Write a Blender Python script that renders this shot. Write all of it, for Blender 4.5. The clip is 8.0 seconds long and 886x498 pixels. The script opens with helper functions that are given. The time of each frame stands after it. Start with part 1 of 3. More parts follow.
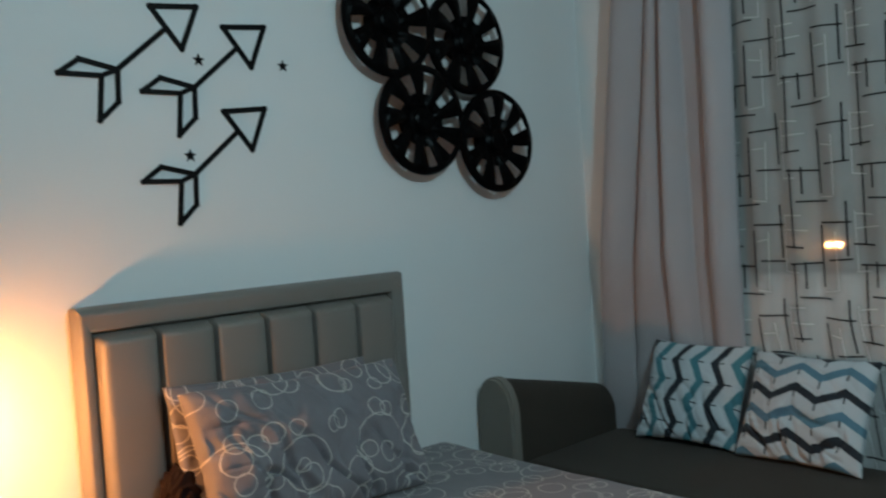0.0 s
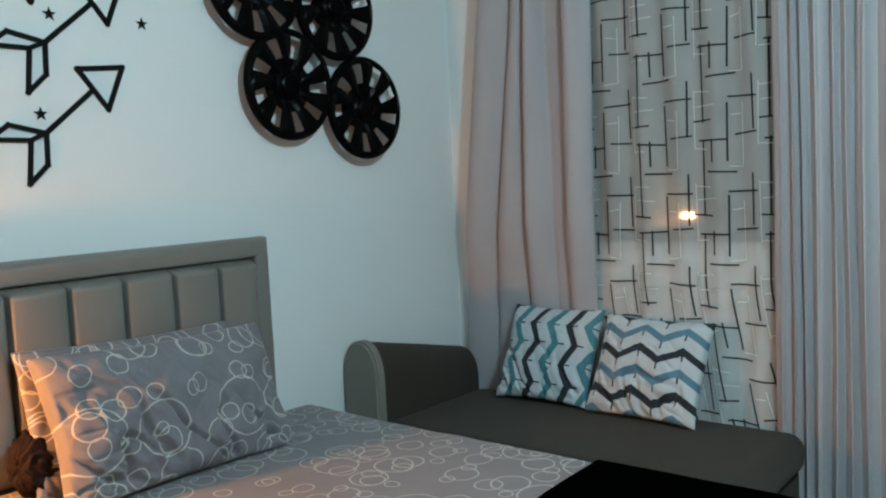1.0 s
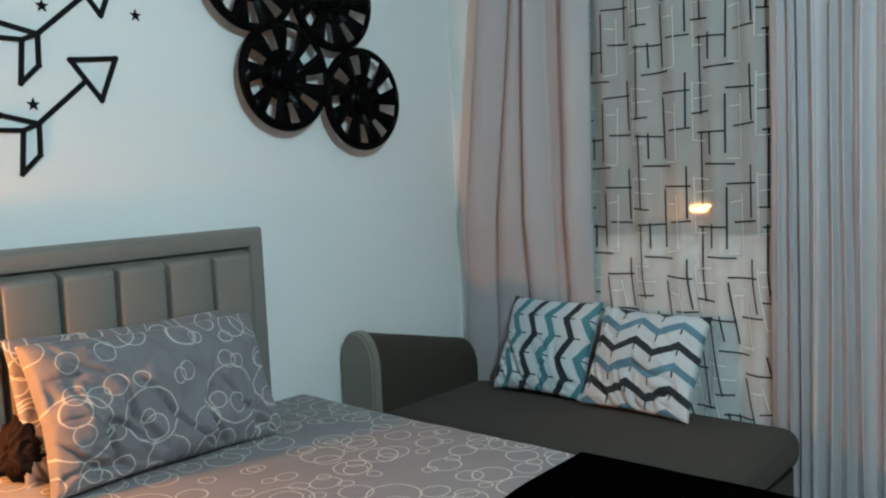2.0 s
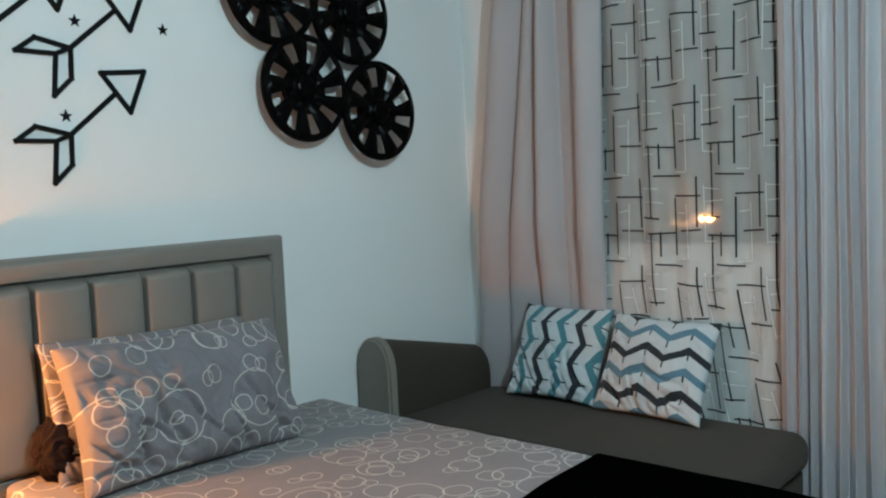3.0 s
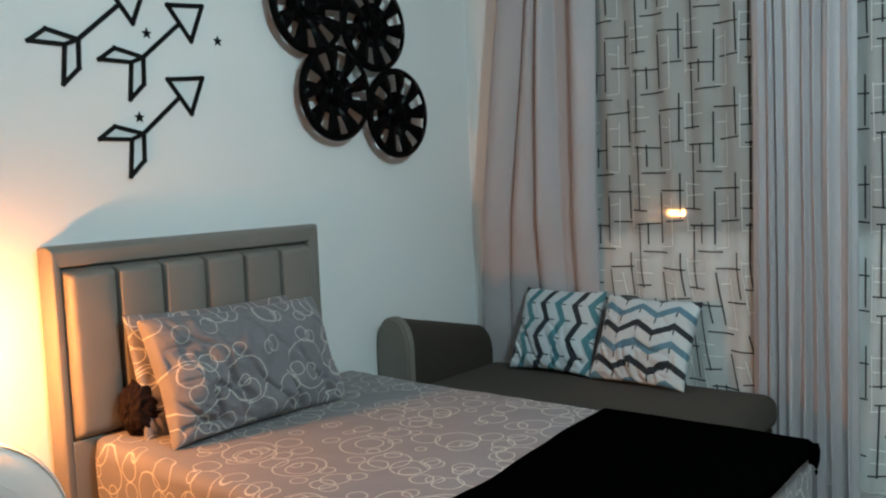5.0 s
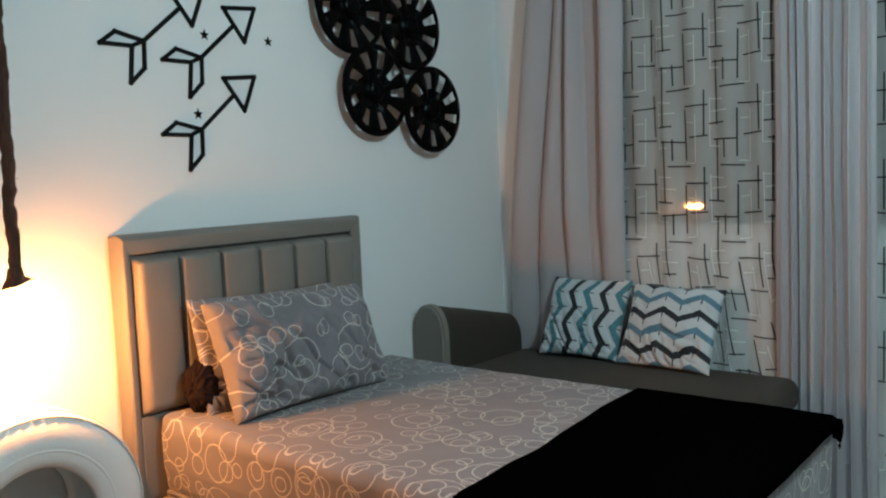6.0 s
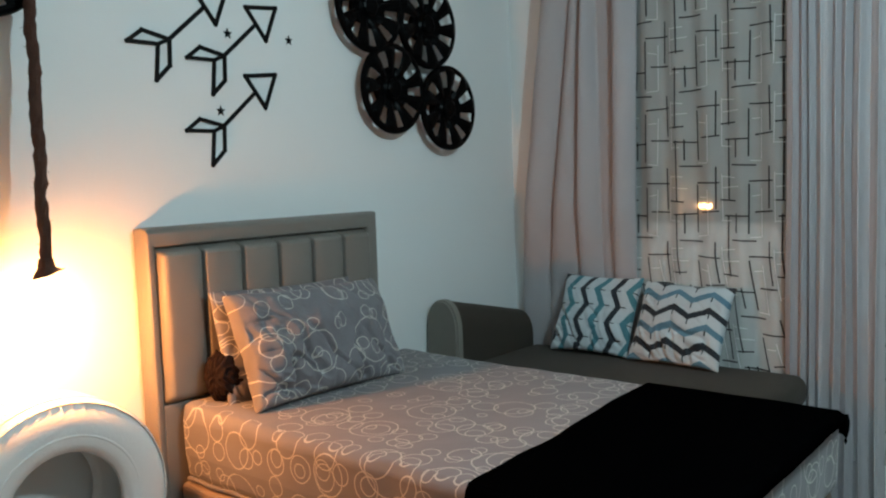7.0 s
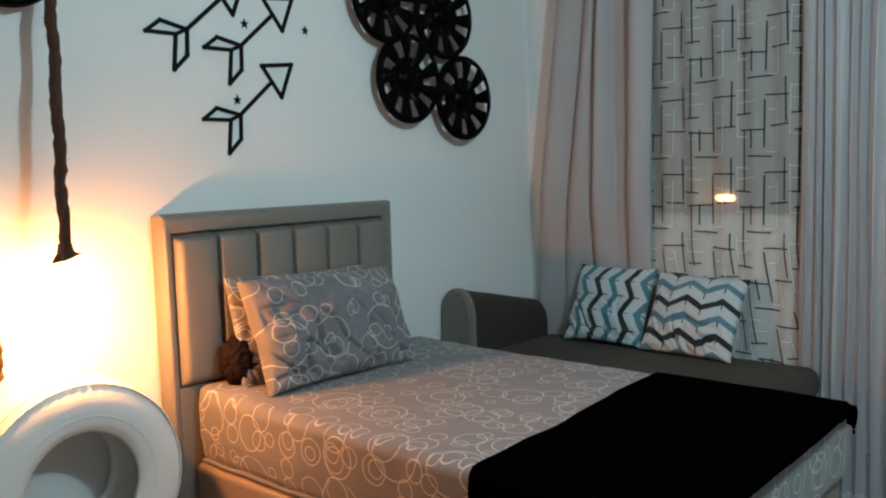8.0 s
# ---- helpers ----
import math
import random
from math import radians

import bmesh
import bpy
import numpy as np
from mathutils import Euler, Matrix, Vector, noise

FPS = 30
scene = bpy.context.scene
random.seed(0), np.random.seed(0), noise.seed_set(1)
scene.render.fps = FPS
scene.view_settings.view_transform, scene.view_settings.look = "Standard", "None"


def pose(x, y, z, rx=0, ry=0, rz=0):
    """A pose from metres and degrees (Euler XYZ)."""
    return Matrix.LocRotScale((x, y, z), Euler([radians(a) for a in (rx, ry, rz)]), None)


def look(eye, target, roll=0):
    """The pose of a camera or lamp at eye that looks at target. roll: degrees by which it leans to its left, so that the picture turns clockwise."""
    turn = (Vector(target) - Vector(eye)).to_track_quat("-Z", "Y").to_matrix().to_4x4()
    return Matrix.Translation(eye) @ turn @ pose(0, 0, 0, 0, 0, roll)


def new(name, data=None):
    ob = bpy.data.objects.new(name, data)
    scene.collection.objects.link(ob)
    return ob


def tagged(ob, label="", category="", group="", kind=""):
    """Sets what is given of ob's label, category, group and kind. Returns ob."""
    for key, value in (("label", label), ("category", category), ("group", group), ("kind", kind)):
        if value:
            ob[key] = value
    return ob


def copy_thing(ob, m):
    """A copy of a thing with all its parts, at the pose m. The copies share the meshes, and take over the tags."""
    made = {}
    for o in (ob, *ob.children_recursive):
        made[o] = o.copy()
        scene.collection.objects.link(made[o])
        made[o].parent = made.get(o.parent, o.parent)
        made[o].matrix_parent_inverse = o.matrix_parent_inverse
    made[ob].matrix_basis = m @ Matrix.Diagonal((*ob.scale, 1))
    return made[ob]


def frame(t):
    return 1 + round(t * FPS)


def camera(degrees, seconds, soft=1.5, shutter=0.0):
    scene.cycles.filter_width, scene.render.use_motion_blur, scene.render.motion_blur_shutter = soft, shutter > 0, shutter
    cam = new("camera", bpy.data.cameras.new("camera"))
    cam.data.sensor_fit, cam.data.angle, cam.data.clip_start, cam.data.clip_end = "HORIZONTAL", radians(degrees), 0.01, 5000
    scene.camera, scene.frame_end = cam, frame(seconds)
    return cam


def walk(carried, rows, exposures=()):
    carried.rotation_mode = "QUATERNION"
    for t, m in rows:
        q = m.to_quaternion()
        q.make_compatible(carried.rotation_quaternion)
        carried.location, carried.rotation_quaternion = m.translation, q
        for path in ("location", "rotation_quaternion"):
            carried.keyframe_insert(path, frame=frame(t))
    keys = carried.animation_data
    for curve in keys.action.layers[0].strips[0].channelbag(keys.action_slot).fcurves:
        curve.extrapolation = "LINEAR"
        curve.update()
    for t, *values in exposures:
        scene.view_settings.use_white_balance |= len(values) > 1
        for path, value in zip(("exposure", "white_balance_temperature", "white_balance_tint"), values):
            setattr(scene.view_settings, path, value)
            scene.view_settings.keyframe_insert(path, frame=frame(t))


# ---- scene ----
cam = camera(56.2, 8.0, soft=2.1, shutter=0.3)
PATH = [
    (0, (-3.104, -2.384, 1.378), (-1.752, -0.911, 1.314), -3.8),
    (0.5, (-3.107, -2.442, 1.397), (-1.62, -1.113, 1.25), -2.9),
    (1, (-3.106, -2.468, 1.373), (-1.566, -1.202, 1.214), -2.8),
    (1.5, (-3.031, -2.53, 1.364), (-1.522, -1.23, 1.179), -2.9),
    (3, (-3.127, -2.564, 1.361), (-1.627, -1.249, 1.213), -2.6),
    (3.5, (-3.263, -2.565, 1.357), (-1.717, -1.306, 1.204), -2.8),
    (4, (-3.352, -2.583, 1.366), (-1.78, -1.358, 1.197), -3.3),
    (4.5, (-3.455, -2.636, 1.364), (-1.887, -1.404, 1.203), -2.7),
    (6, (-3.797, -2.658, 1.354), (-2.25, -1.401, 1.186), -2.4),
    (6.5, (-3.839, -2.689, 1.355), (-2.303, -1.42, 1.177), -2.6),
    (7, (-3.864, -2.686, 1.352), (-2.333, -1.411, 1.18), -1.9),
    (7.5, (-3.874, -2.7, 1.346), (-2.36, -1.405, 1.169), -1.7),
    (8, (-3.861, -2.743, 1.343), (-2.369, -1.425, 1.152), -1.6),
]
walk(cam, [(t, look(eye, target, roll)) for t, eye, target, roll in PATH], exposures=((0.0, -0.82, 6050, 5), (0.5, -0.38, 6120, 6), (1.0, -0.06, 6120, 6), (1.5, 0.0, 6180, 7), (3.5, -0.06, 6350, 9), (4.5, -0.1, 6500, 10), (6.0, -0.35, 6380, 9), (8.0, -0.35, 6380, 9)))

# ---- world and lights ----
world = bpy.data.worlds.new("world")
scene.world = world
world.use_nodes = True
world.node_tree.nodes["Background"].inputs[0].default_value = (0.41, 0.44, 0.45, 1)
world.node_tree.nodes["Background"].inputs[1].default_value = 0.25

COOL = (0.66, 0.93, 1.0)
WARM = (1.0, 0.36, 0.095)
scene.view_settings.exposure = 0.0
BULB_STRENGTH = 2100.0
GLOBE_STRENGTH = 510.0


# ---- small helpers ----
def part(name, bm, material, parent=None, label="", smooth=False):
    me = bpy.data.meshes.new(name)
    bm.normal_update()
    bm.to_mesh(me)
    bm.free()
    me.materials.append(material)
    if smooth:
        me.polygons.foreach_set("use_smooth", [True] * len(me.polygons))
    ob = new(name, me)
    if parent is not None:
        ob.parent = parent
    if label:
        ob["label"] = label
    return ob


def thing(name, label, category, group="", kind="", m=None):
    ob = new(name)
    if m is not None:
        ob.matrix_world = m
    return tagged(ob, label, category, group, kind)


def box(x0, x1, y0, y1, z0, z1, bevel=0.0, segments=2):
    bm = bmesh.new()
    bmesh.ops.create_cube(bm, size=1, matrix=Matrix.LocRotScale(((x0 + x1) / 2, (y0 + y1) / 2, (z0 + z1) / 2), None, (abs(x1 - x0), abs(y1 - y0), abs(z1 - z0))))
    if bevel:
        bmesh.ops.bevel(bm, geom=bm.edges[:], offset=bevel, segments=segments, profile=0.5, affect="EDGES")
    return bm


def sheet(nu, nv, f, uvf=None):
    """A grid surface from f(u, v), u and v from 0 to 1."""
    bm = bmesh.new()
    uv = bm.loops.layers.uv.new("UVMap") if uvf else None
    vs = [[bm.verts.new(f(i / nu, j / nv)) for j in range(nv + 1)] for i in range(nu + 1)]
    for i in range(nu):
        for j in range(nv):
            fa = bm.faces.new((vs[i][j], vs[i + 1][j], vs[i + 1][j + 1], vs[i][j + 1]))
            if uv:
                for lo, (a, b) in zip(fa.loops, ((i, j), (i + 1, j), (i + 1, j + 1), (i, j + 1))):
                    lo[uv].uv = uvf(a / nu, b / nv)
    return bm


def thicken(ob, t, offset=0.0):
    mod = ob.modifiers.new("thickness", "SOLIDIFY")
    mod.thickness, mod.offset = t, offset
    return ob


def tube(points, radius, sides=10, wob=0.0):
    """A round rod along points; radius may be a function of 0..1."""
    bm = bmesh.new()
    rings_, n = [], len(points)
    pts = [Vector(p) for p in points]
    for i, p in enumerate(pts):
        d = (pts[min(i + 1, n - 1)] - pts[max(i - 1, 0)]).normalized()
        a = d.cross(Vector((0.3, 1, 0.1))).normalized()
        b = d.cross(a)
        r = radius(i / (n - 1)) if callable(radius) else radius
        ring = []
        for k in range(sides):
            an = 2 * math.pi * k / sides
            rr = r * (1 + wob * noise.noise(p * 60 + Vector((k * 3.1, 0, 0))))
            ring.append(bm.verts.new(p + rr * (math.cos(an) * a + math.sin(an) * b)))
        rings_.append(ring)
    for r0, r1 in zip(rings_, rings_[1:]):
        for k in range(sides):
            bm.faces.new((r0[k], r0[(k + 1) % sides], r1[(k + 1) % sides], r1[k]))
    bm.faces.new(rings_[0][::-1])
    bm.faces.new(rings_[-1])
    bmesh.ops.recalc_face_normals(bm, faces=bm.faces[:])
    return bm


def lathe(profile, segments=48, caps=True):
    """Turns (radius, height) pairs round the local z axis."""
    bm = bmesh.new()
    rows_ = [[bm.verts.new((r * math.cos(2 * math.pi * k / segments), r * math.sin(2 * math.pi * k / segments), z)) for k in range(segments)] for r, z in profile]
    for r0, r1 in zip(rows_, rows_[1:]):
        for k in range(segments):
            bm.faces.new((r0[k], r0[(k + 1) % segments], r1[(k + 1) % segments], r1[k]))
    if caps:
        bmesh.ops.remove_doubles(bm, verts=bm.verts[:], dist=1e-5)
    bmesh.ops.recalc_face_normals(bm, faces=bm.faces[:])
    return bm


# ---- materials ----
class Tree:
    """Shorthand for a node material."""

    def __init__(self, name):
        self.mat = bpy.data.materials.new(name)
        self.mat.use_nodes = True
        self.nt = self.mat.node_tree
        self.bsdf = self.nt.nodes["Principled BSDF"]

    def node(self, kind, **sockets):
        n = self.nt.nodes.new(kind)
        for k, v in sockets.items():
            self.put(n.inputs[k], v)
        return n

    def put(self, socket, v):
        if isinstance(v, bpy.types.NodeSocket):
            self.nt.links.new(v, socket)
        else:
            socket.default_value = v

    def m(self, op, a, b=0.0, c=0.0):
        n = self.nt.nodes.new("ShaderNodeMath")
        n.operation = op
        for i, v in enumerate((a, b, c)):
            self.put(n.inputs[i], v)
        return n.outputs[0]

    def mix(self, fac, a, b):
        n = self.nt.nodes.new("ShaderNodeMix")
        n.data_type = "RGBA"
        for i, v in ((0, fac), (6, a), (7, b)):
            self.put(n.inputs[i], v if not isinstance(v, tuple) else (*v[:3], 1))
        return n.outputs[2]

    def coords(self, out="Object"):
        return self.nt.nodes.new("ShaderNodeTexCoord").outputs[out]

    def noise(self, vec, scale, detail=4.0, rough=0.55):
        n = self.nt.nodes.new("ShaderNodeTexNoise")
        self.put(n.inputs["Vector"], vec)
        n.inputs["Scale"].default_value, n.inputs["Detail"].default_value, n.inputs["Roughness"].default_value = scale, detail, rough
        return n.outputs[0]

    def bump(self, height, strength, distance=0.002):
        n = self.nt.nodes.new("ShaderNodeBump")
        n.inputs["Strength"].default_value, n.inputs["Distance"].default_value = strength, distance
        self.put(n.inputs["Height"], height)
        self.nt.links.new(n.outputs[0], self.bsdf.inputs["Normal"])

    def finish(self, color, rough, metal=0.0, sheen=0.0, spec=0.5):
        b = self.bsdf
        self.put(b.inputs["Base Color"], (*color, 1) if isinstance(color, tuple) else color)
        self.put(b.inputs["Roughness"], rough)
        b.inputs["Metallic"].default_value = metal
        b.inputs["Sheen Weight"].default_value = sheen
        b.inputs["Specular IOR Level"].default_value = spec
        return self.mat


def plain(name, color, rough=0.6, var=0.12, big=3.0, fine=60.0, bump=0.25, depth=0.002, metal=0.0, sheen=0.0, spec=0.5):
    """A surface with broad mottling, fine grain and a little relief."""
    t = Tree(name)
    co = t.coords()
    a, b = t.noise(co, big), t.noise(co, fine, 3)
    k = t.m("ADD", t.m("MULTIPLY", a, 0.65), t.m("MULTIPLY", b, 0.35))
    lo = tuple(c * (1 - var) for c in color)
    hi = tuple(min(1, c * (1 + var)) for c in color)
    col = t.mix(k, lo, hi)
    if bump:
        t.bump(b, bump, depth)
    r = t.m("ADD", rough - 0.06, t.m("MULTIPLY", a, 0.12))
    return t.finish(col, r, metal, sheen, spec)


def woven(name, color, rough=0.85, thread=900.0, var=0.14, sheen=0.2, crease=0.0):
    """Cloth: crossing threads, faint mottling, soft creases."""
    t = Tree(name)
    co = t.coords()
    wa = t.node("ShaderNodeTexWave", Vector=co, Scale=thread / 6.28, Distortion=1.0)
    wb = t.node("ShaderNodeTexWave", Vector=co, Scale=thread / 6.28, Distortion=1.0)
    wb.bands_direction = "Z"
    th = t.m("ADD", wa.outputs["Fac"], wb.outputs["Fac"])
    a, b = t.noise(co, 5), t.noise(co, 180, 2)
    col = t.mix(t.m("ADD", t.m("MULTIPLY", a, 0.6), t.m("MULTIPLY", b, 0.4)), tuple(c * (1 - var) for c in color), tuple(min(1, c * (1 + var)) for c in color))
    h = t.m("ADD", t.m("MULTIPLY", th, 0.25), t.m("MULTIPLY", t.noise(co, 14, 3), crease * 6))
    t.bump(h, 0.35, 0.0015)
    return t.finish(col, rough, 0, sheen)


def ring_cloth(name):
    """Slate grey bed linen printed with overlapping pale rings."""
    t = Tree(name)
    uv = t.coords("UV")
    warp = t.node("ShaderNodeTexNoise", Vector=uv, Scale=22.0, Detail=1.0)
    off = t.node("ShaderNodeVectorMath")
    off.operation = "MULTIPLY_ADD"
    t.put(off.inputs[0], warp.outputs["Color"])
    off.inputs[1].default_value = (0.006, 0.006, 0)
    t.put(off.inputs[2], uv)
    ink = None
    for scale, r0, r1, w, shift, keep in ((4.3, 0.24, 0.38, 0.0021, 0.0, 0.4), (5.6, 0.18, 0.37, 0.0021, 3.7, 0.2), (7.4, 0.16, 0.35, 0.0019, 8.3, 0.2), (9.8, 0.16, 0.32, 0.0018, 5.9, 0.45)):
        mp = t.node("ShaderNodeMapping", Vector=off.outputs[0])
        mp.inputs["Location"].default_value = (shift, shift * 0.63, 0)
        vo = t.nt.nodes.new("ShaderNodeTexVoronoi")
        vo.voronoi_dimensions = "2D"
        vo.inputs["Scale"].default_value, vo.inputs["Randomness"].default_value = scale, 0.42
        t.put(vo.inputs["Vector"], mp.outputs[0])
        sp = t.node("ShaderNodeSeparateColor", Color=vo.outputs["Color"])
        r = t.m("ADD", r0, t.m("MULTIPLY", sp.outputs[0], r1 - r0))
        d = t.m("ABSOLUTE", t.m("SUBTRACT", vo.outputs["Distance"], r))
        line = t.m("MULTIPLY", t.m("LESS_THAN", d, w * scale), t.m("GREATER_THAN", sp.outputs[1], keep))
        ink = line if ink is None else t.m("MAXIMUM", ink, line)
    ob = t.coords()
    grain = t.noise(ob, 240, 2)
    base = t.mix(t.noise(uv, 4), (0.134, 0.127, 0.139), (0.174, 0.165, 0.180))
    ink = t.m("MULTIPLY", ink, t.m("ADD", 0.66, t.m("MULTIPLY", grain, 0.5)))
    col = t.mix(ink, base, (0.46, 0.44, 0.40))
    t.bump(t.m("ADD", t.m("MULTIPLY", grain, 0.3), t.m("MULTIPLY", t.noise(uv, 16, 4), 1.6)), 0.4, 0.004)
    return t.finish(col, 0.8, 0, 0.15)


def chevron_cloth(name, colour_a, colour_b):
    """White cotton with zigzag bands in two blues and near black, and short ticks at the bends."""
    t = Tree(name)
    sp = t.node("ShaderNodeSeparateXYZ", Vector=t.coords("UV"))
    u, v = sp.outputs[0], sp.outputs[1]
    period, step, amp = 0.168, 0.083, 0.046
    co = t.coords()
    waver = t.m("MULTIPLY", t.m("SUBTRACT", t.noise(co, 12, 2), 0.5), 0.010)
    tri = t.m("PINGPONG", t.m("ADD", v, 10.02), period / 2)
    w = t.m("ADD", t.m("ADD", t.m("ADD", u, waver), 10.0), t.m("MULTIPLY", tri, amp / (period / 2)))
    f = t.m("FRACT", t.m("DIVIDE", w, step))
    idx = t.m("FRACT", t.m("DIVIDE", w, 2 * step))
    fuzz = t.m("MULTIPLY", t.m("SUBTRACT", t.noise(co, 160, 2), 0.5), 0.07)
    band = t.m("LESS_THAN", t.m("ABSOLUTE", t.m("ADD", t.m("SUBTRACT", f, 0.5), fuzz)), 0.185)
    bend = t.m("PINGPONG", t.m("ADD", v, 10.02), period / 2)
    bend = t.m("MINIMUM", bend, t.m("SUBTRACT", period / 2, bend))
    tick = t.m("MULTIPLY", t.m("LESS_THAN", bend, 0.0030), t.m("LESS_THAN", t.m("ABSOLUTE", t.m("SUBTRACT", f, 0.80)), 0.17))
    g = t.noise(co, 200, 2)
    white = t.mix(t.noise(co, 9), (0.44, 0.485, 0.51), (0.52, 0.56, 0.585))
    blue = t.mix(g, tuple(c * 0.75 for c in colour_a), colour_a)
    deep = t.mix(g, tuple(c * 0.6 for c in colour_b), colour_b)
    ink = t.mix(g, (0.006, 0.010, 0.016), (0.018, 0.026, 0.036))
    wide = t.noise(co, 4, 1)
    col = t.mix(t.m("MULTIPLY", t.m("LESS_THAN", bend, 0.0014), 0.35), white, (0.30, 0.38, 0.42))
    col = t.mix(tick, col, ink)
    col = t.mix(band, col, t.mix(t.m("LESS_THAN", idx, 0.5), t.mix(wide, blue, deep), ink))
    t.bump(t.m("ADD", t.m("MULTIPLY", g, 0.3), t.noise(co, 18, 3)), 0.4, 0.004)
    return t.finish(col, 0.85, 0, 0.1)


def sheer_cloth(name, color, clear):
    """Voile: threads with gaps that let the view through."""
    t = Tree(name)
    co = t.coords()
    col = t.mix(t.noise(co, 6), tuple(c * 0.9 for c in color), color)
    t.finish(col, 0.9, 0, 0.1)
    b = t.bsdf
    tr = t.nt.nodes.new("ShaderNodeBsdfTransparent")
    mx = t.nt.nodes.new("ShaderNodeMixShader")
    t.put(mx.inputs[0], t.m("ADD", clear - 0.06, t.m("MULTIPLY", t.noise(co, 5, 2), 0.12)))
    t.nt.links.new(b.outputs[0], mx.inputs[1])
    t.nt.links.new(tr.outputs[0], mx.inputs[2])
    t.nt.links.new(mx.outputs[0], t.nt.nodes["Material Output"].inputs[0])
    return t.mat


def glow(name, color, strength):
    t = Tree(name)
    t.finish(color, 0.4)
    t.bsdf.inputs["Emission Color"].default_value = (*color, 1)
    t.bsdf.inputs["Emission Strength"].default_value = strength
    return t.mat


def pane_glass(name):
    t = Tree(name)
    gl = t.node("ShaderNodeBsdfGlossy")
    gl.inputs["Roughness"].default_value = 0.03
    mp = t.node("ShaderNodeMapping", Vector=t.coords())
    mp.inputs["Scale"].default_value = (0, 1, 0.02)
    bp = t.nt.nodes.new("ShaderNodeBump")
    bp.inputs["Distance"].default_value = 0.00005
    t.put(bp.inputs["Height"], t.noise(mp.outputs[0], 70, 2))
    t.nt.links.new(bp.outputs[0], gl.inputs["Normal"])
    gl.inputs["Color"].default_value = (0.95, 0.97, 0.97, 1)
    tr = t.nt.nodes.new("ShaderNodeBsdfTransparent")
    tr.inputs[0].default_value = (0.82, 0.86, 0.85, 1)
    mx = t.nt.nodes.new("ShaderNodeMixShader")
    mx.inputs[0].default_value = 0.05
    t.nt.links.new(tr.outputs[0], mx.inputs[1])
    t.nt.links.new(gl.outputs[0], mx.inputs[2])
    t.nt.links.new(mx.outputs[0], t.nt.nodes["Material Output"].inputs[0])
    return t.mat


M_WALL = plain("wall_paint", (0.78, 0.80, 0.80), 0.75, 0.03, 1.2, 90, 0.12, 0.001)
M_CEIL = plain("ceiling_paint", (0.78, 0.78, 0.77), 0.85, 0.03)
# Dark taupe for the two unseen walls, chosen to lower the bounced fill.
M_WALL_B = plain("unseen_wall_low_bounce", (0.34, 0.31, 0.28), 0.8, 0.04, 1.2, 90, 0.12, 0.001)
M_FLOOR = plain("floor_tile", (0.22, 0.19, 0.16), 0.35, 0.1)
M_BLACK = plain("black_vinyl", (0.003, 0.003, 0.0032), 0.65, 0.2, 8, 80, 0.1, spec=0.15)
M_HUB = plain("gloss_black_plastic", (0.0012, 0.0012, 0.0014), 0.30, 0.25, 10, 140, 0.05, 0.0005, spec=0.06)
M_HEAD = plain("grey_leatherette", (0.18, 0.165, 0.148), 0.47, 0.08, 4, 320, 0.3, 0.0012)
M_BASE = plain("brown_leatherette", (0.23, 0.18, 0.145), 0.5, 0.1, 4, 300, 0.3, 0.0012)
M_RING = ring_cloth("ring_print_linen")
M_CHEV = chevron_cloth("teal_chevron_cotton", (0.08, 0.27, 0.30), (0.06, 0.18, 0.24))
M_CHEV_B = chevron_cloth("blue_chevron_cotton", (0.12, 0.22, 0.33), (0.09, 0.24, 0.30))
M_THROW = plain("black_fleece", (0.0006, 0.0006, 0.0007), 0.95, 0.3, 12, 220, 0.6, 0.003, 0, 0.0, 0.0)
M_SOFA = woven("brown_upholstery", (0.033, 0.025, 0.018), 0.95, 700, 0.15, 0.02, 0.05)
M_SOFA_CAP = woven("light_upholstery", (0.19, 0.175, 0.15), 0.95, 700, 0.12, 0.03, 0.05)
M_DRAPE = woven("taupe_drape", (0.40, 0.385, 0.40), 0.85, 1100, 0.08, 0.1, 0.08)
M_SHEER = sheer_cloth("voile", (0.73, 0.73, 0.72), 0.60)
M_INK = plain("black_thread", (0.006, 0.006, 0.007), 0.9, 0.2, 30, 200, 0.0)
M_WHITE = plain("white_thread", (0.46, 0.46, 0.45), 0.9, 0.05, 30, 200, 0.0)
M_TYRE = plain("white_painted_rubber", (0.80, 0.81, 0.80), 0.42, 0.05, 7, 70, 0.4, 0.002)
M_ROPE = plain("dark_jute", (0.075, 0.03, 0.018), 0.95, 0.5, 40, 260, 1.0, 0.006)
M_SATIN = plain("dark_brown_satin", (0.008, 0.003, 0.0025), 0.75, 0.3, 20, 150, 0.3, spec=0.15)
M_FRAME = plain("white_aluminium", (0.62, 0.62, 0.60), 0.4, 0.05)
M_STEEL = plain("brushed_steel", (0.5, 0.5, 0.5), 0.3, 0.1, 5, 90, 0.1, 0.0005, 1.0)
M_GLASS = pane_glass("window_pane")
M_BULB = glow("warm_bulb", WARM, BULB_STRENGTH)
M_NECK = glow("glowing_bulb_neck", (1.0, 0.72, 0.42), 5.0)
M_DIFF = glow("cool_diffuser", COOL, GLOBE_STRENGTH)

# ---- room shell ----
FLOOR, TOP = -0.21, 2.70
X0, Y0 = -5.3, -4.8
SILL, HEAD, WY0, WY1 = 1.06, 2.28, -0.42, -2.72


def structure(name, bm, material, label, category):
    return tagged(part(name, bm, material), label, category, kind="structure")


